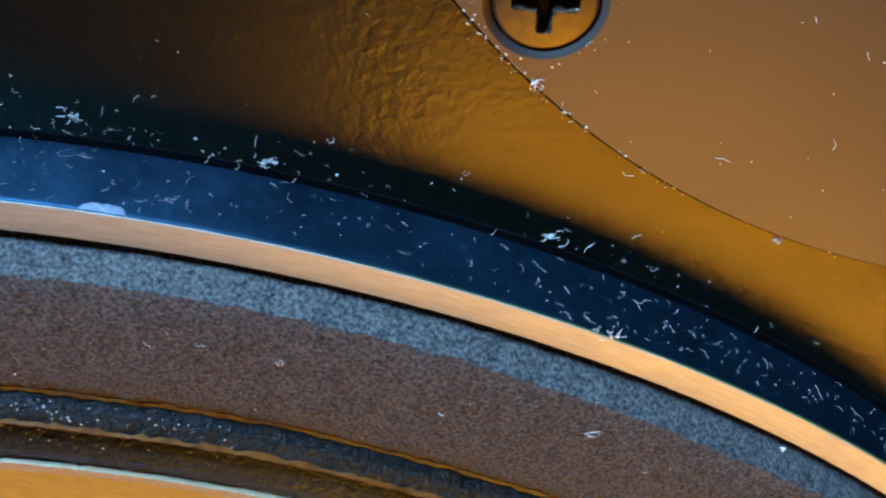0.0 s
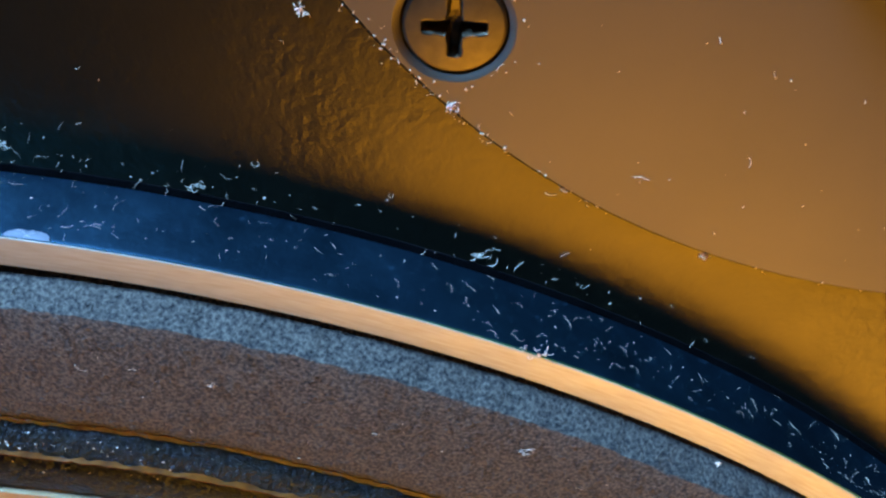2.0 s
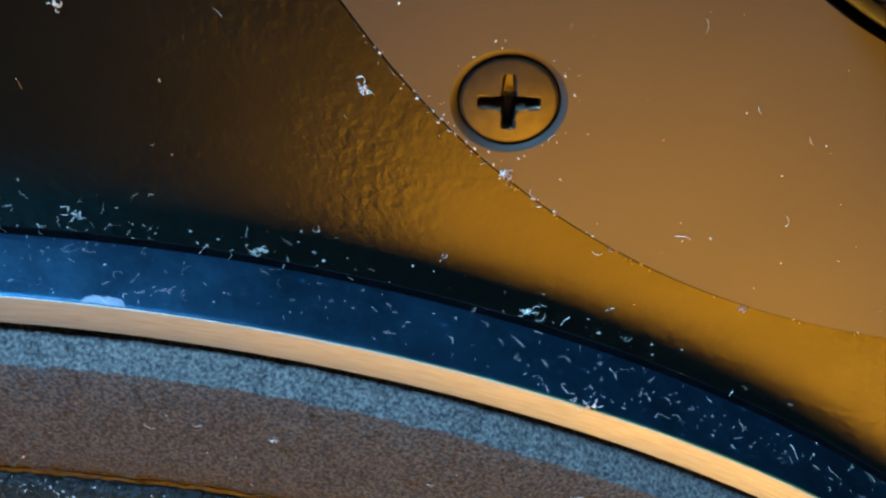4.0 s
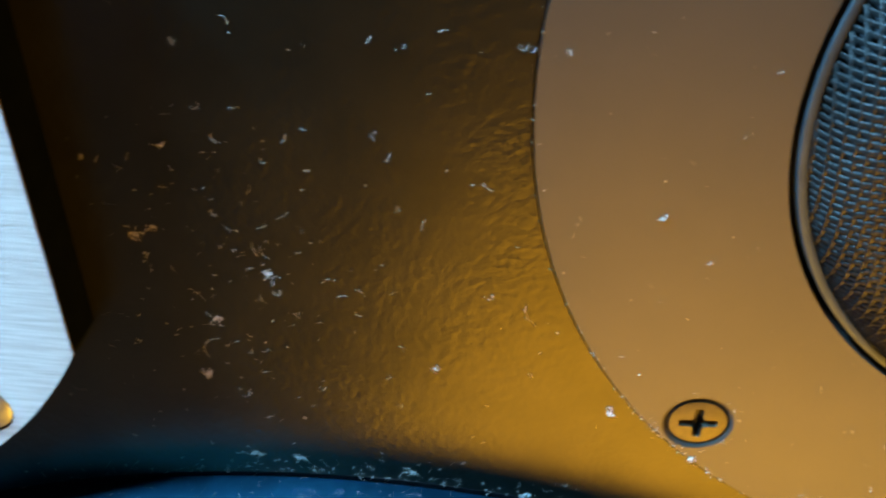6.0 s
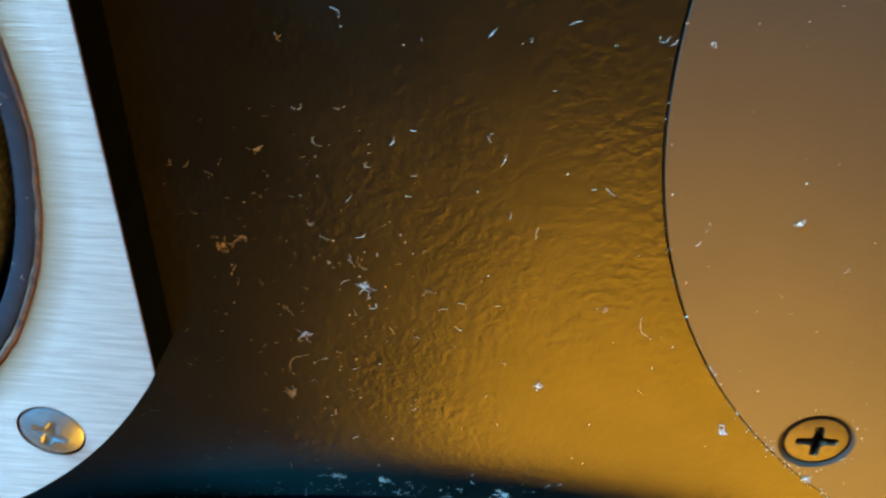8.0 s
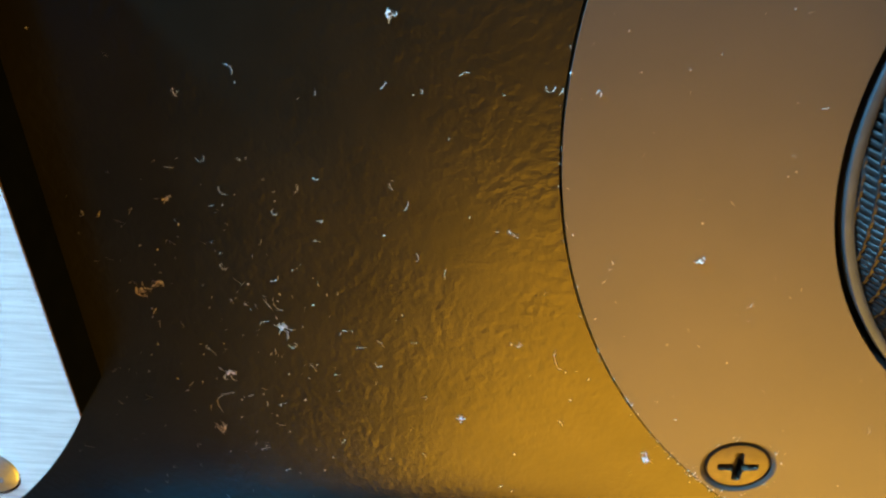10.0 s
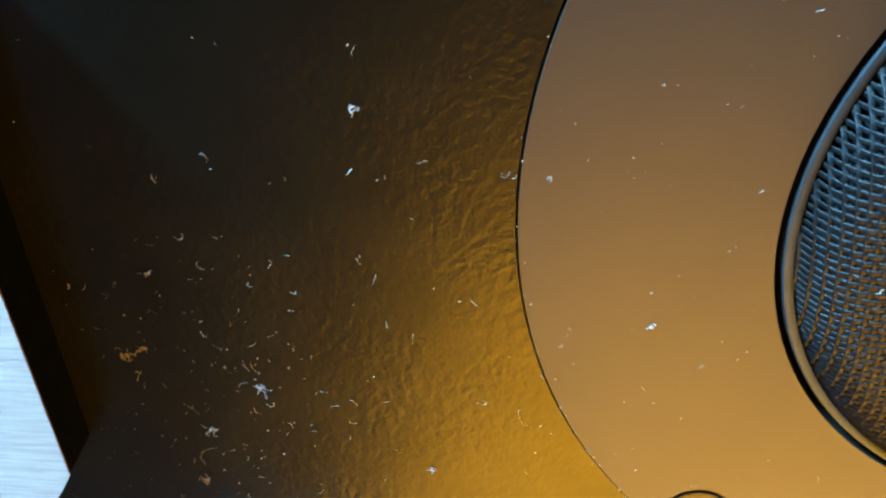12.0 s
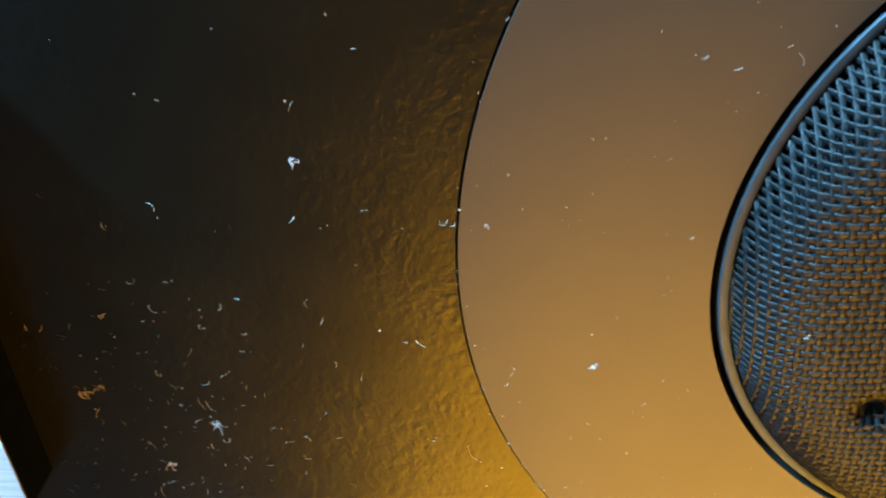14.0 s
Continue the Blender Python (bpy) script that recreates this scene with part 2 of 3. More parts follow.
def tube(bm, pts, r, sides=5, caps=True, flat=1.0):
    """A round or flattened wire through points given in metres."""
    rings = []
    n = len(pts)
    for i, p in enumerate(pts):
        d = (pts[min(i + 1, n - 1)] - pts[max(i - 1, 0)]).normalized()
        u = d.cross(Vector((0, 1, 0)))
        u = u.normalized() if u.length > 1e-4 else Vector((1, 0, 0))
        w = d.cross(u)
        rr = r * (0.6 if caps and i in (0, n - 1) else 1.0)
        rings.append([bm.verts.new(p + rr * (math.cos(2 * math.pi * k / sides) * u + flat * math.sin(2 * math.pi * k / sides) * w)) for k in range(sides)])
    for a, b in zip(rings, rings[1:]):
        for k in range(sides):
            bm.faces.new((a[k], a[(k + 1) % sides], b[(k + 1) % sides], b[k]))
    if caps:
        bm.faces.new(rings[0][::-1])
        bm.faces.new(rings[-1])


# ---- room ----
def room():
    for name, a, b, m in (
        ("floor", (-2.2, -2.6, -0.1), (2.2, 0.7, 0), FLOOR),
        ("ceiling", (-2.2, -2.6, 2.4), (2.2, 0.7, 2.5), WALL),
        ("wall_back", (-2.2, 0.7, -0.1), (2.2, 0.8, 2.5), WALL),
        ("wall_front", (-2.2, -2.7, -0.1), (2.2, -2.6, 2.5), WALL),
        ("wall_left", (-2.3, -2.7, -0.1), (-2.2, 0.8, 2.5), WALL),
        ("wall_right", (2.2, -2.7, -0.1), (2.3, 0.8, 2.5), WALL),
    ):
        ob = part(name, box(bmesh.new(), a, b), m, smooth=False)
        tagged(ob, kind="structure", category=name.split("_")[0])


room()

# ---- loudspeaker front ----
WX, WZ = -39.0, -157.6   # woofer
MX, MZ = 39.5, 41.0      # midrange
TX, TZ = -124.2, 38.6    # tweeter
X0, X1, Z0, Z1 = -240.0, 163.0, -640.0, 250.0


def cabinet():
    ob = part("speaker_cabinet", slab([(X0, Z0), (X1, Z0), (X1, Z1), (X0, Z1)], [circle(WX, WZ, 134), circle(MX, MZ, 61.68, 256), circle(TX, TZ, 52)], 0, 18), BRONZE, smooth=False)
    tagged(ob, "loudspeaker cabinet with bronze orange-peel front standing on the floor", "loudspeaker")
    bm = bmesh.new()
    a, b = P(X0, 18, Z0), P(X1, 290, Z1)
    t = 0.016
    box(bm, (a.x, a.y, a.z), (a.x + t, b.y, b.z))
    box(bm, (b.x - t, a.y, a.z), (b.x, b.y, b.z))
    box(bm, (a.x + t, a.y, a.z), (b.x - t, b.y, a.z + t))
    box(bm, (a.x + t, a.y, b.z - t), (b.x - t, b.y, b.z))
    box(bm, (a.x + t, b.y - t, a.z + t), (b.x - t, b.y, b.z - t))
    part("shell", bm, CABINET, ob, "dark veneered cabinet shell", False)
    bm = bmesh.new()
    box(bm, (a.x, a.y - 0.018, 0.0), (b.x, b.y, a.z))
    part("plinth", bm, BLACK, ob, "black plinth", False)


cabinet()


# ---- woofer ----
def woofer():
    w = holder("woofer", WX, 0, WZ)
    tagged(w, "large woofer with bare metal rim edge and brown felt gasket", "loudspeaker driver")
    # the rim: black painted wall, bare metal front, black inner wall
    part("rim_wall", lathe([(142, 0.05), (142, -0.5), (142, -3.0), (142, -6.5), (142, -6.74), (141.96, -6.87), (140, -6.87), (139.8, 0.05)], WX, WZ, 384), RIM_BLACK, w, "black painted rim wall with the window's blue in its colour, dusty and chipped")
    # flat black ring stands in for the shaded gap at the rim's foot
    part("rim_foot_shade", lathe([(141.7, 0.02), (141.7, -0.07), (142.75, -0.07), (142.85, 0.02)], WX, WZ, 384, wobble=0.06), BLACK, w, "black ring painted in for the shaded gap under the rim")
    part("rim_front", lathe([(141.82, -6.88), (141.81, -6.94), (141.78, -6.95), (141.6, -6.95), (139.1, -6.95), (138.95, -6.93), (138.85, -6.8), (138.8, -4.0), (139.9, -4.0), (139.9, -6.88)], WX, WZ, 384), RING_METAL, w, "bare machined metal rim front")
    part("rim_step", lathe([(138.9, -4.6), (134.4, -4.4), (134.4, 4.0), (138.9, 4.0)], WX, WZ, 256), BLACK, w, "black inner step")
    prof = [(138.2, -3.0), (138.1, -5.4), (138.0, -6.4), (137.65, -7.3), (136.65, -9.0), (136.2, -9.1), (130.9, -9.1), (126.4, -9.1), (123.4, -9.05), (122.6, -8.9), (122, -8.5), (121.5, -7.6), (121.1, -6.2), (120.7, -4.0), (120.4, 2.0), (138.2, 2.0)]
    part("gasket", lathe(prof, WX, WZ, 1536, wobble=0.25, fuzz=0.35), FELT, w, "brown fibrous felt gasket ring")
    # two rolls of the surround
    prof = [(122, -7.5), (121.6, -8.8), (121, -9.7), (120.2, -10.3), (119.5, -10.55), (119.1, -10.2), (118.9, -9.2), (118.6, -8.9), (117.8, -9.5), (116.6, -10.1), (115.2, -10.5), (114, -10.4), (113.4, -9.6), (113.2, -5.0), (122, -5.0)]
    part("lacquer_bead", lathe([(122.3, -8.8), (121.9, -8.9), (121.4, -8.6), (121, -7.6), (121.7, -7.4)], WX, WZ, 1024, wobble=0.3, fuzz=0.4), AMBER, w, "amber lacquer line along the felt")
    part("lacquer_bead", lathe([(119.9, -10.35), (119.5, -10.72), (119.15, -10.55), (118.9, -9.8), (119.4, -9.4)], WX, WZ, 1024, wobble=0.3, fuzz=0.35), AMBER_DARK, w, "amber lacquer line between the rolls")
    part("surround", lathe(prof, WX, WZ, 1024, wobble=0.2, fuzz=0.3), ROLL, w, "dark treated surround with two rolls")
    prof = [(113.4, -9.4), (112.2, -10.0), (110.9, -9.9), (109.8, -9.3), (60.0, 10.0), (36.0, 26.0), (36.0, 27.0), (60.0, 11.2), (109.2, -7.6), (113.4, -8.0)]
    part("cone", lathe(prof, WX, WZ, 320, wobble=0.15), CONE, w, "cream paper cone")
    part("cone_edge", lathe([(113.4, -9.8), (112.8, -10.45), (111.7, -10.45), (111.1, -10.0), (111.1, -9.2), (113.4, -8.8)], WX, WZ, 512, wobble=0.25, fuzz=0.2), CREAM, w, "pale glued edge of the paper cone")
    part("dust_cap", lathe([(36.5, 26.2), (30, 22), (18, 18), (0, 16), (0, 18), (18, 20), (30, 24), (36.5, 28)], WX, WZ, 128, closed=False), CONE, w, "cream dust cap")

    # a flake of paint gone from the rim's edge
    bm = bmesh.new()
    rows = []
    for i in range(15):
        q = i / 14
        a = math.atan2(141.7, 8.0 + 3.4 * q)
        low = -6.1 + 0.25 * noise.noise(Vector((i * 0.7, 3, 1))) - 0.7 * abs(2 * q - 1) ** 5
        rows.append([bm.verts.new(P(WX + r * math.cos(a), y, WZ + r * math.sin(a))) for r, y in ((141.97, -6.88), (142.025, -6.7), (142.025, low), (141.9, low + 0.02))])
    for a, b in zip(rows, rows[1:]):
        for k in range(3):
            bm.faces.new((a[k], b[k], b[k + 1], a[k + 1]))
    bmesh.ops.recalc_face_normals(bm, faces=bm.faces)
    part("paint_chip", bm, PRIMER, w, "bare metal where the paint has flaked")


woofer()


# ---- screws ----
def cross_screw(name, x, y, z, r, turn, head, label, dome=0.25, deep=0.75, reach=0.64, slot=0.135):
    """A countersunk cross-head screw: a turned head whose middle sinks into a cross, facing -y."""
    s = holder(name, x, y, z)
    tagged(s, label, "screw")
    bm = bmesh.new()
    n, rings = 96, []
    arm, wide = r * reach, r * slot
    radii = [i / 22 * r for i in range(1, 23)]

    def depth(px, pz):
        q = math.hypot(px, pz)
        d = -dome * (1 - (q / r) ** 2)
        for u, v in ((px, pz), (pz, px)):
            inside = min(1.0, max(0.0, (arm - abs(u)) / (r * 0.07))) * min(1.0, max(0.0, (wide * (1.25 - 0.45 * abs(u) / arm) - abs(v)) / (r * 0.05)))
            d = max(d, inside * (0.62 - 0.25 * abs(u) / arm) * r * deep - dome)
        if q > r * 0.965:
            d += (q / r - 0.965) * r * 1.2
        return d

    mid = bm.verts.new((0, depth(0, 0) * MM, 0))
    for q in radii:
        rings.append([bm.verts.new((q * math.cos(2 * math.pi * i / n) * MM, depth(q * math.cos(2 * math.pi * i / n), q * math.sin(2 * math.pi * i / n)) * MM, q * math.sin(2 * math.pi * i / n) * MM)) for i in range(n)])
    rings.append([bm.verts.new((r * 0.5 * math.cos(2 * math.pi * i / n) * MM, 3.5 * MM, r * 0.5 * math.sin(2 * math.pi * i / n) * MM)) for i in range(n)])
    for i in range(n):
        bm.faces.new((mid, rings[0][i], rings[0][(i + 1) % n]))
    for a, b in zip(rings, rings[1:]):
        for i in range(n):
            bm.faces.new((a[i], a[(i + 1) % n], b[(i + 1) % n], b[i]))
    bm.faces.new(rings[-1])
    bmesh.ops.recalc_face_normals(bm, faces=bm.faces)
    h = new("head", finish("head", bm, head, True, 50))
    h.parent = s
    h.rotation_euler = (0, radians(turn), 0)
    bm, rings = bmesh.new(), []
    for i in range(25):
        q = r * (0.46 if i % 2 else 0.38) if i < 24 else r * 0.1
        rings.append([bm.verts.new((q * math.cos(2 * math.pi * k / 24) * MM, (3.4 + 0.4 * i) * MM, q * math.sin(2 * math.pi * k / 24) * MM)) for k in range(24)])
    for a, b in zip(rings, rings[1:]):
        for k in range(24):
            bm.faces.new((a[k], a[(k + 1) % 24], b[(k + 1) % 24], b[k]))
    bm.faces.new(rings[0][::-1])
    bm.faces.new(rings[-1])
    bmesh.ops.recalc_face_normals(bm, faces=bm.faces)
    k = new("shank", finish("shank", bm, head, True, 50))
    k.parent = s
    return s


# ---- midrange ----
def midrange():
    m = holder("midrange_driver", MX, 0, MZ)
    tagged(m, "dome midrange with satin bronze round plate and woven mesh grille", "loudspeaker driver")
    sink = circle(0, 0, 4.1, 96)
    bm = slab(circle(MX, MZ, 61.40, 320), [sink, circle(MX, MZ, 38.05, 256)], -0.3, 3.0)
    part("plate", bm, PLATE, m, "satin bronze round faceplate", False)
    part("screw_recess", lathe([(4.12, -0.29), (4.06, -0.275), (3.74, -0.1), (3.62, 0.0), (3.58, 0.35), (2.4, 1.6), (2.4, 2.2), (2.4, 2.6), (4.12, 2.6)], 0, 0, 96), PLATE, m, "countersunk recess")
    part("plate_seat", lathe([(61.9, 2.4), (30, 2.4), (30, 4), (61.9, 4)], MX, MZ, 128), BLACK, m, "black gap seat")
    part("grille_lip", lathe([(37.35, 1.5), (37.33, -0.2), (37.2, -0.40), (37.0, -0.45), (36.5, -0.45), (36.35, -0.4), (36.3, 0.0), (36.3, 1.5)], MX, MZ, 256), LIP, m, "grey rounded grille lip")
    R, H = 36.4, 6.5

    def dome(px, pz):
        q = min(1.0, math.hypot(px, pz) / R)
        y = 0.4 - H * (1 - q ** 15.0)
        dent = math.hypot(px + 22.2, pz + 12.7)
        return y + 1.9 * math.exp(-(dent / 1.5) ** 2)

    bm = bmesh.new()
    pitch, wire, turn = 0.80, 0.295, 0.12
    k = int(R / pitch)
    for way in (0, 1):
        for i in range(-k, k + 1):
            u = i * pitch
            half = math.sqrt(max(0.0, R * R - u * u))
            if half < 1.5:
                continue
            steps = max(6, int(2 * half / (pitch / 4)))
            pts = []
            for q in range(steps + 1):
                v = -half + 2 * half * q / steps
                px, pz = (u, v) if way else (v, u)
                over = 0.062 * math.cos(math.pi * (v / pitch + i + way))
                rx = px * math.cos(turn) - pz * math.sin(turn)
                rz = px * math.sin(turn) + pz * math.cos(turn)
                pts.append(P(MX + rx, dome(rx, rz) + over, MZ + rz))
            tube(bm, pts, wire * MM, 6, False, 0.085)
    tagged(part("wire_mesh", bm, MESH_WIRE, m, "woven blackened wire mesh dome, slightly dented"), kind="stuff")
    prof = [(36.2, 1.2)] + [(R * q, 1.6 - (H - 0.4) * (1 - q ** 13.0)) for q in (0.97, 0.9, 0.8, 0.65, 0.5, 0.3, 0.15)] + [(0, 2.0 - H)]
    part("dome", lathe(prof, MX, MZ, 96, closed=False), CLOTH, m, "dark soft dome behind the mesh")


midrange()
cross_screw("plate_screw", 0, -0.1, 0, 3.48, -3, SCREW_DARK, "bronze countersunk cross-head screw in the midrange plate")


# ---- tweeter ----
def tweeter():
    t = holder("tweeter", TX, 0, TZ)
    tagged(t, "tweeter with brushed aluminium flange, round with flattened sides", "loudspeaker driver")
    loop = []
    R, F = 62.1, 54.3
    for i in range(720):
        a = 2 * math.pi * i / 720
        x, z = R * math.cos(a), R * math.sin(a)
        if abs(x) > F:
            x = math.copysign(F, x)
        if abs(z) > F:
            z = math.copysign(F, z)
        loop.append((TX + x, TZ + z))
    sx, sz = -83.2, -1.2
    bm = slab(loop, [circle(TX, TZ, 48.5, 256), circle(sx, sz, 3.82, 64)], -6.0, -5.75)
    part("flange", bm, BRUSHED, t, "horizontally brushed aluminium flange", False)
    bm = slab([(TX + (x - TX) * 0.998, TZ + (z - TZ) * 0.998) for x, z in loop], [circle(TX, TZ, 49.0, 128)], -5.75, 0.02)
    part("flange_base", bm, BLACK, t, "black flange underside", False)
    part("bezel_edge", lathe([(48.55, -5.9), (48.35, -6.08), (48.0, -6.0), (47.75, -5.6), (47.7, -4.0), (48.55, -4.0)], TX, TZ, 256, wobble=0.15, fuzz=0.15), RUST, t, "worn brown edge of the bezel")
    part("bezel", lathe([(47.8, -5.2), (47.6, -5.5), (47.2, -5.55), (46.2, -5.35), (45.75, -5.2), (45.6, -4.9), (45.6, 5.0), (47.8, 5.0)], TX, TZ, 256), BEZEL, t, "dull grey flat bezel ring")
    part("gap_floor", lathe([(45.7, 1.0), (44.0, 1.0), (44.0, 3.0), (45.7, 3.0)], TX, TZ, 128), BLACK, t)
    prof = [(44.1, 3.0), (44.05, -4.5), (43.9, -5.0), (43.6, -5.2), (43.2, -5.1), (42.9, -4.8), (41.2, -3.6), (40.8, -3.5), (40.2, -3.8), (38.3, -4.5), (36.5, -4.8), (34.8, -4.3), (32, -1.5), (26, 2), (16, 5), (0, 7), (0, 8), (26, 4), (44.8, 3.2)]
    part("diaphragm", lathe(prof, TX, TZ, 384, closed=False, wobble=0.15, fuzz=0.12), DUSTY, t, "dusty black diaphragm and surround")


tweeter()
cross_screw("flange_screw", -83.2, -5.9, -1.2, 3.6, 28, SCREW_ZINC, "bright zinc cross-head screw in the brushed flange", dome=0.7, deep=0.2, reach=0.6, slot=0.17)


# ---- dust and lint ----
rnd = random.Random(7)


def front(x, z):
    """Depth of the flat front at x, z."""
    return -0.32 if math.hypot(x - MX, z - MZ) < 61.5 else 0.0


def fibre(bm, at, u, v, n, length, r, curl):
    """A bent hair lying on a surface: at in metres, u and v along the surface, n out of it."""
    a, turn = rnd.uniform(0, 2 * math.pi), rnd.uniform(-curl, curl)
    p, pts = at.copy(), []
    steps = 7
    for i in range(steps):
        lift = (0.03 + 0.12 * math.sin(math.pi * i / (steps - 1)) * rnd.random()) * MM
        pts.append(p + n * (lift + r))
        p = p + (u * math.cos(a) + v * math.sin(a)) * length / steps
        a += turn / steps + rnd.uniform(-0.35, 0.35)
    tube(bm, pts, r, 4)


def speck(bm, at, u, v, n, r):
    k = bmesh.ops.create_icosphere(bm, subdivisions=1, radius=r)
    a = rnd.uniform(0, 3)
    for w in k["verts"]:
        c = w.co * rnd.uniform(0.6, 1.3)
        w.co = at + u * (c.x * math.cos(a) + 1.6 * c.z * math.sin(a)) + v * (1.6 * c.z * math.cos(a) - c.x * math.sin(a)) + n * (c.y * 0.5 + r * 0.3)


U, V, N = Vector((1, 0, 0)), Vector((0, 0, 1)), Vector((0, -1, 0))


def on_front(x, z):
    return P(x, front(x, z), z), U, V, N


def on_wall(a, y):
    """On the rim's outer wall, a degrees from straight up."""
    b = radians(90 - a)
    out = Vector((math.cos(b), 0, math.sin(b)))
    r = 142.02
    return P(WX + r * out.x, y, WZ + r * out.z), Vector((-out.z, 0, out.x)), Vector((0, 1, 0)), out


def scatter(name, label, places, hairs, fine=1.0):
    bm = bmesh.new()
    for at, u, v, n in places:
        if rnd.random() < hairs:
            fibre(bm, at, u, v, n, (0.22 + 1.5 * rnd.random() ** 2.2) * MM, rnd.uniform(0.009, 0.022) * fine * MM, 2.6)
        else:
            speck(bm, at, u, v, n, (0.025 + 0.075 * rnd.random() ** 2) * fine * MM)
    tagged(part(name, bm, LINT), label, "dust", kind="stuff")


def clear(x, z):
    """Whether the bare baffle shows at x, z."""
    return math.hypot(x - MX, z - MZ) > 62.4 and math.hypot(x - WX, z - WZ) > 142.5 and not (x < -69.5 and math.hypot(x - TX, z - TZ) < 62.6)


spots = [(rnd.gauss(-54, 7), rnd.gauss(14, 13)) for _ in range(150)] + [(rnd.uniform(-72, 0), rnd.uniform(-12, 70)) for _ in range(130)]
scatter("baffle_dust", "pale hairs and specks scattered over the bronze front", [on_front(*p) for p in spots if clear(*p)], 0.5)
spots = []
for _ in range(230):
    a, r = radians(90 - rnd.triangular(-24, 30, -8)), 142.7 + abs(rnd.gauss(0, 1.7))
    spots.append((WX + r * math.cos(a), WZ + r * math.sin(a)))
scatter("rim_foot_dust", "pale hairs gathered on the baffle along the woofer rim", [on_front(*p) for p in spots if clear(*p)], 0.6)
scatter("rim_wall_dust", "pale hairs stuck to the dark woofer rim wall", [on_wall(rnd.uniform(-24, 40), rnd.uniform(-6.2, -0.3)) for _ in range(420)], 0.75, 0.65)
spots = []
for _ in range(140):
    a, r = rnd.uniform(radians(120), radians(305)), rnd.uniform(39, 61)
    spots.append((MX + r * math.cos(a), MZ + r * math.sin(a)))
scatter("plate_dust", "fine pale specks on the satin midrange plate", [on_front(*p) for p in spots if math.hypot(*p) > 4.6], 0.22, 0.8)
spots = []
for _ in range(70):
    a, r = rnd.uniform(radians(135), radians(290)), 61.55 + rnd.uniform(-0.25, 0.35)
    spots.append((MX + r * math.cos(a), MZ + r * math.sin(a)))
for _ in range(70):
    a, r = radians(rnd.gauss(228, 9)), 61.55 + rnd.uniform(-0.35, 0.6)
    spots.append((MX + r * math.cos(a), MZ + r * math.sin(a)))
for _ in range(24):
    a, r = rnd.uniform(0, 2 * math.pi), rnd.uniform(4.2, 4.9)
    spots.append((r * math.cos(a), r * math.sin(a)))
scatter("seam_dust", "specks caught in the seam round the midrange plate", [on_front(*p) for p in spots], 0.1)
spots = []
for _ in range(34):
    a, r = radians(90 - rnd.uniform(-15, 28)), rnd.uniform(123.4, 134)
    spots.append((P(WX + r * math.cos(a), -9.2, WZ + r * math.sin(a)), U, V, N))
scatter("felt_dust", "pale specks and hairs on the brown felt gasket", spots, 0.35)
# pale specks in place of the blue glints on the glossy rolls
spots = []
for _ in range(430):
    a, q, outer = radians(90 - rnd.triangular(-22, 16, -12)), rnd.random(), rnd.random() < 0.55
    r, y = (121.5 - 1.3 * q, -9.15 - 1.4 * q) if outer else (118.5 - 2.0 * q, -9.2 - 1.2 * q)
    spots.append((P(WX + r * math.cos(a), y, WZ + r * math.sin(a)), U, V, N))
scatter("surround_glints", "pale specks standing in for glints on the dark surround rolls", spots, 0.05)
spots = []
for _ in range(60):
    a, r, y = rnd.uniform(radians(-60), radians(30)), *rnd.choice(((47.0, -5.6), (46.0, -5.4), (43.5, -5.25), (42.0, -4.2), (37.4, -4.7), (38.5, -4.5)))
    spots.append((P(TX + r * math.cos(a), y, TZ + r * math.sin(a)), U, V, N))
scatter("tweeter_dust", "grey hairs on the tweeter bezel and diaphragm", spots, 0.6)


def lint(x, z, hairs, size, thick, label, y=None):
    """A single piece of lint that can be picked out, on the flat front or at the depth y."""
    bm = bmesh.new()
    at, u, v, n = on_front(x, z)
    if y is not None:
        at = P(x, y, z)
    for _ in range(hairs):
        off = at + U * rnd.gauss(0, 0.36 * size) * MM + V * rnd.gauss(0, 0.26 * size) * MM
        fibre(bm, off, u, v, n, rnd.uniform(0.3, 1.2) * size * MM, thick * rnd.uniform(0.5, 1.0) * MM, 5.0)
    for _ in range(hairs):
        speck(bm, at + U * rnd.gauss(0, 0.2 * size) * MM + V * rnd.gauss(0, 0.12 * size) * MM, u, v, n, thick * 2.2 * MM)
    tagged(part("lint", bm, LINT), label, "lint", "lint on the loudspeaker front")


for x, z, hairs, size in (
    (-48.8, 17.2, 8, 1.3), (-55.3, 10.1, 7, 1.2), (-57.6, 1.4, 7, 1.4), (-10.1, 0.2, 7, 1.1), (-8.5, 27.8, 3, 0.7), (-30.6, 5.0, 5, 1.0), (-62.6, 21.2, 7, 1.5), (-60.8, 22.2, 4, 1.0),
    (9.4, -12.8, 5, 1.1), (21.1, -18.1, 4, 0.9), (-36.4, 50.6, 3, 0.7), (0.1, -6.1, 4, 0.8), (-47.6, -12.2, 6, 1.3), (-53.1, -11.9, 6, 1.2), (-33.1, -12.9, 5, 1.2), (3.4, -20.3, 5, 0.9), (-18.6, -15.6, 5, 1.1), (-58.3, 32.2, 3, 0.8),
):
    lint(x, z, hairs + 3, size, 0.036, "small pale tuft of lint on the bronze front" if clear(x, z) else "small pale tuft of lint on the midrange plate")
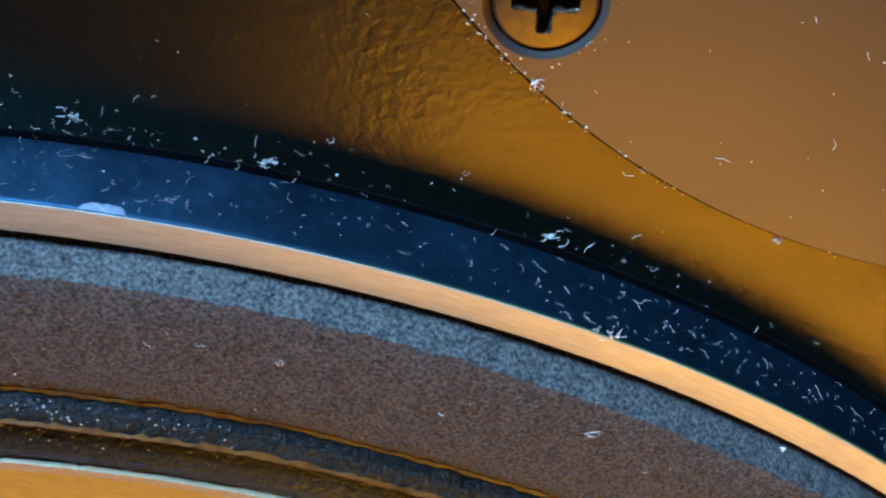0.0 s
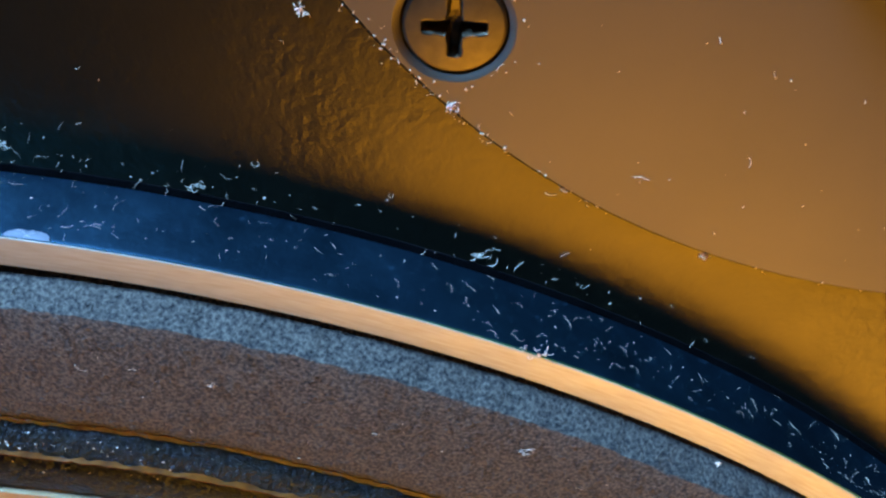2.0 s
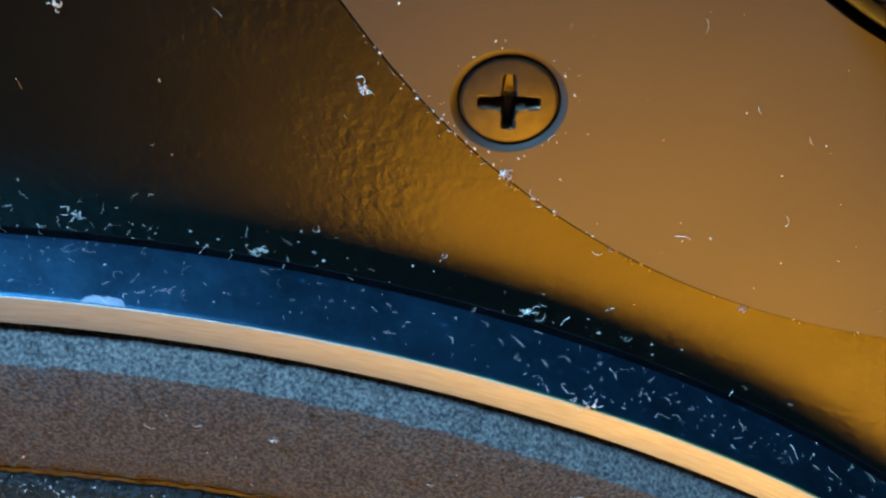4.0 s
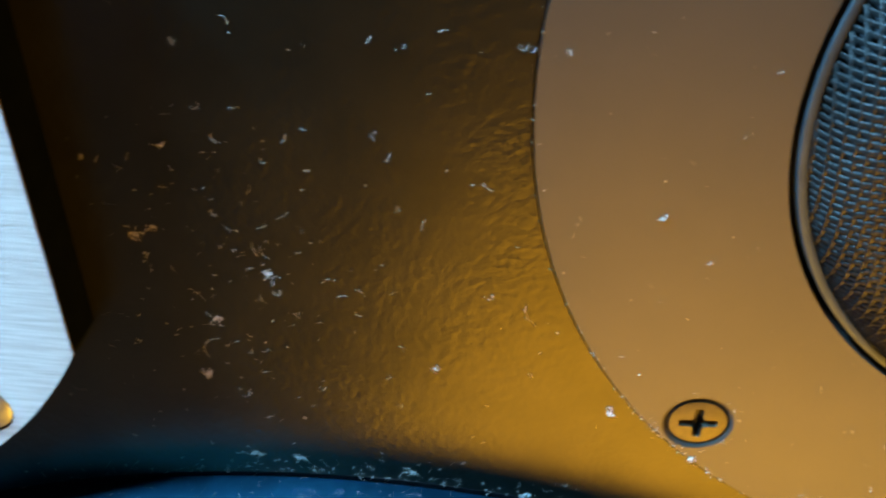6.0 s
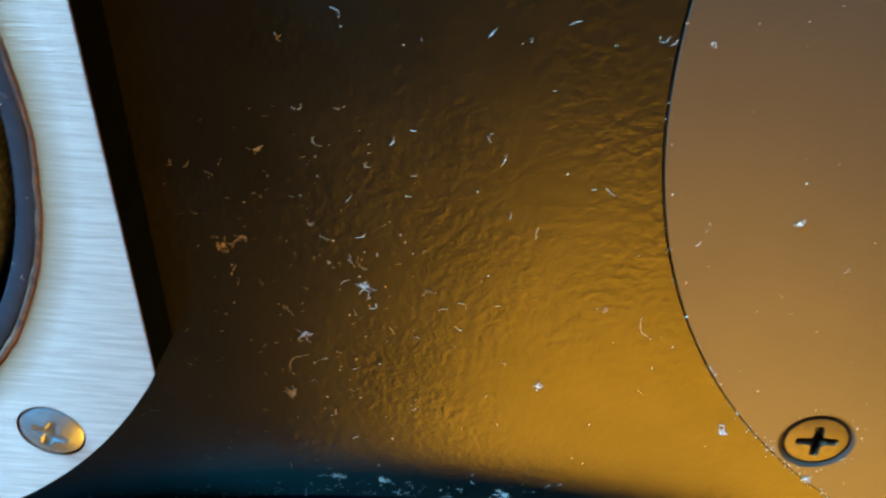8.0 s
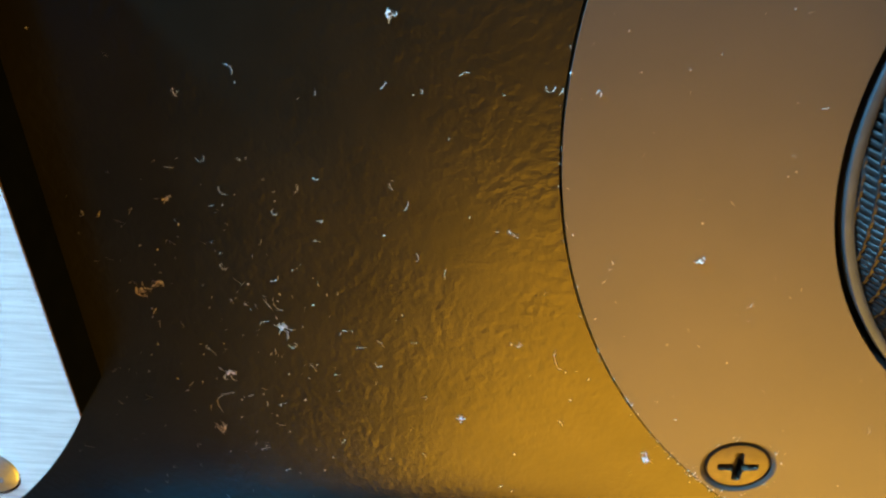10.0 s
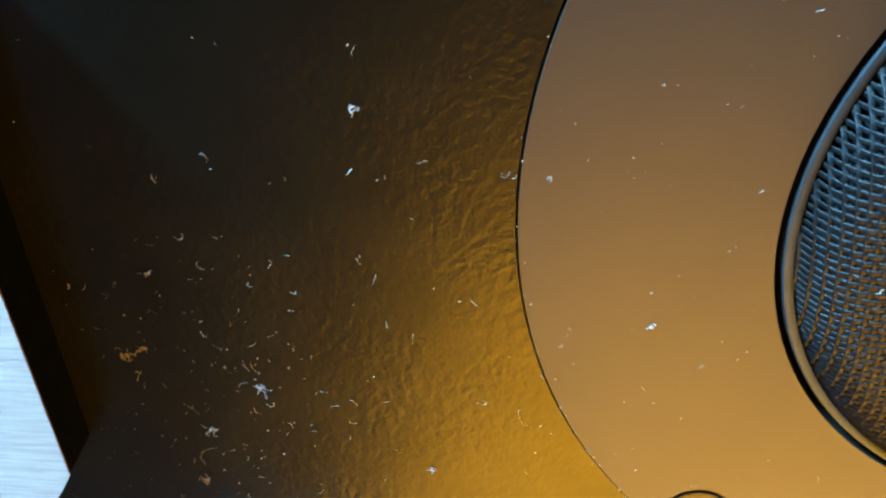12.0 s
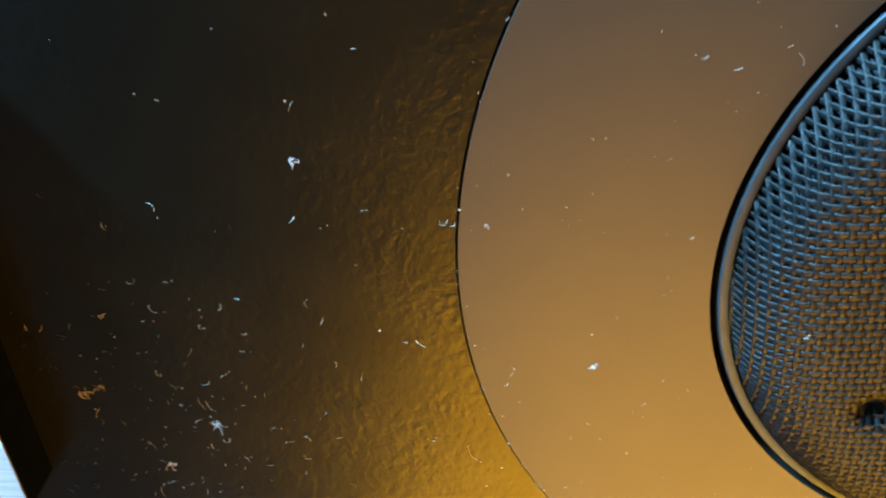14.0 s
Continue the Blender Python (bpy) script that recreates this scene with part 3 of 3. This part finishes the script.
HAIRS = (
    (-75.3, -4.0, 3.2), (-55.6, 4.1, 4.6), (-53.2, 20.6, 1.2), (-51.7, 19.8, 1.6), (-49.1, 20.6, 2.4), (-47.7, 14.4, 1.8), (-46.3, 11.9, 1.4), (-55.9, 14.0, 1.6), (-54.4, 6.7, 1.4), (-60.8, -1.8, 1.0),
    (-51.3, 3.8, 1.4), (-25.0, 16.1, 1.4), (-19.5, 12.8, 3.0), (-26.1, 30.0, 1.8), (-41.8, 16.8, 1.2), (-36.7, 35.0, 0.9), (-50.1, 37.0, 1.0), (-49.2, 44.3, 2.2), (-44.7, 43.3, 1.8), (-34.0, 43.6, 1.2),
    (-55.3, 43.4, 1.4), (-51.6, 33.0, 1.5), (-53.5, 31.7, 1.8), (-47.9, 31.9, 1.7), (-43.6, 30.3, 1.2), (-66.7, 30.6, 1.6), (-63.2, 28.9, 1.8), (-55.6, 36.8, 1.6), (-44.6, 28.1, 1.0), (-54.1, 24.7, 1.0),
)
MORE_HAIRS = ((-46.8, 24.5, 0.8), (-61.9, 18.7, 0.9), (-10.2, 53.4, 1.6), (-2.8, 22.7, 1.0), (-19.4, 44.5, 1.1), (17.0, 0.6, 1.5), (14.4, -11.1, 1.4), (4.3, 61.7, 1.6), (-3.0, 60.9, 1.2), (22.0, -2.0, 1.8), (-14.3, -13.0, 1.4), (-3.9, -15.0, 1.8), (12.0, -22.5, 1.5))
for x, z, size in HAIRS + MORE_HAIRS:
    lint(x, z, 1, size, 0.024, "single pale bent hair on the bronze front" if clear(x, z) else "single pale bent hair on the midrange plate")
lint(8.9, -23.75, 6, 0.9, 0.04, "pale crumb and hairs on the edge of the bare rim", -6.95)
lint(7.4, -23.1, 2, 1.0, 0.022, "two fine hairs standing on the rim edge", -6.95)
lint(25.4, -34.4, 3, 0.35, 0.05, "white speck on the edge of the felt gasket", -8.1)
lint(-16.6, -28.3, 3, 0.9, 0.03, "small curled hair on the brown felt gasket", -9.2)
lint(9.0, -34.0, 4, 1.6, 0.022, "loose branching hair on the brown felt gasket", -9.2)
lint(8.8, 37.5, 3, 0.5, 0.026, "pale yellow fleck on the mesh grille", -6.3)


def felt_nap():
    """Loose fibres that stand out of the felt ring, thickest on its bevelled edge."""
    bm = bmesh.new()
    for k in range(3600):
        a = radians(90 - rnd.uniform(-26, 34))
        out = Vector((math.cos(a), 0, math.sin(a)))
        along = Vector((-out.z, 0, out.x))
        if k % 6 == 0:
            q = rnd.random()
            r, y, n = 137.95 - 1.3 * q, -6.6 - 2.4 * q, (out + N * 0.6).normalized()
        else:
            r, y, n = rnd.uniform(122.5, 136.6), -9.1, N
        at = P(WX + r * out.x, y, WZ + r * out.z)
        fibre(bm, at, along, n.cross(along), n, rnd.uniform(0.25, 1.0) * MM, rnd.uniform(0.012, 0.026) * MM, 3.0)
    gasket = next(ob for ob in bpy.data.objects if ob.name == "gasket")
    tagged(part("nap", bm, FELT, gasket, "loose brown felt fibres"), kind="stuff")


felt_nap()
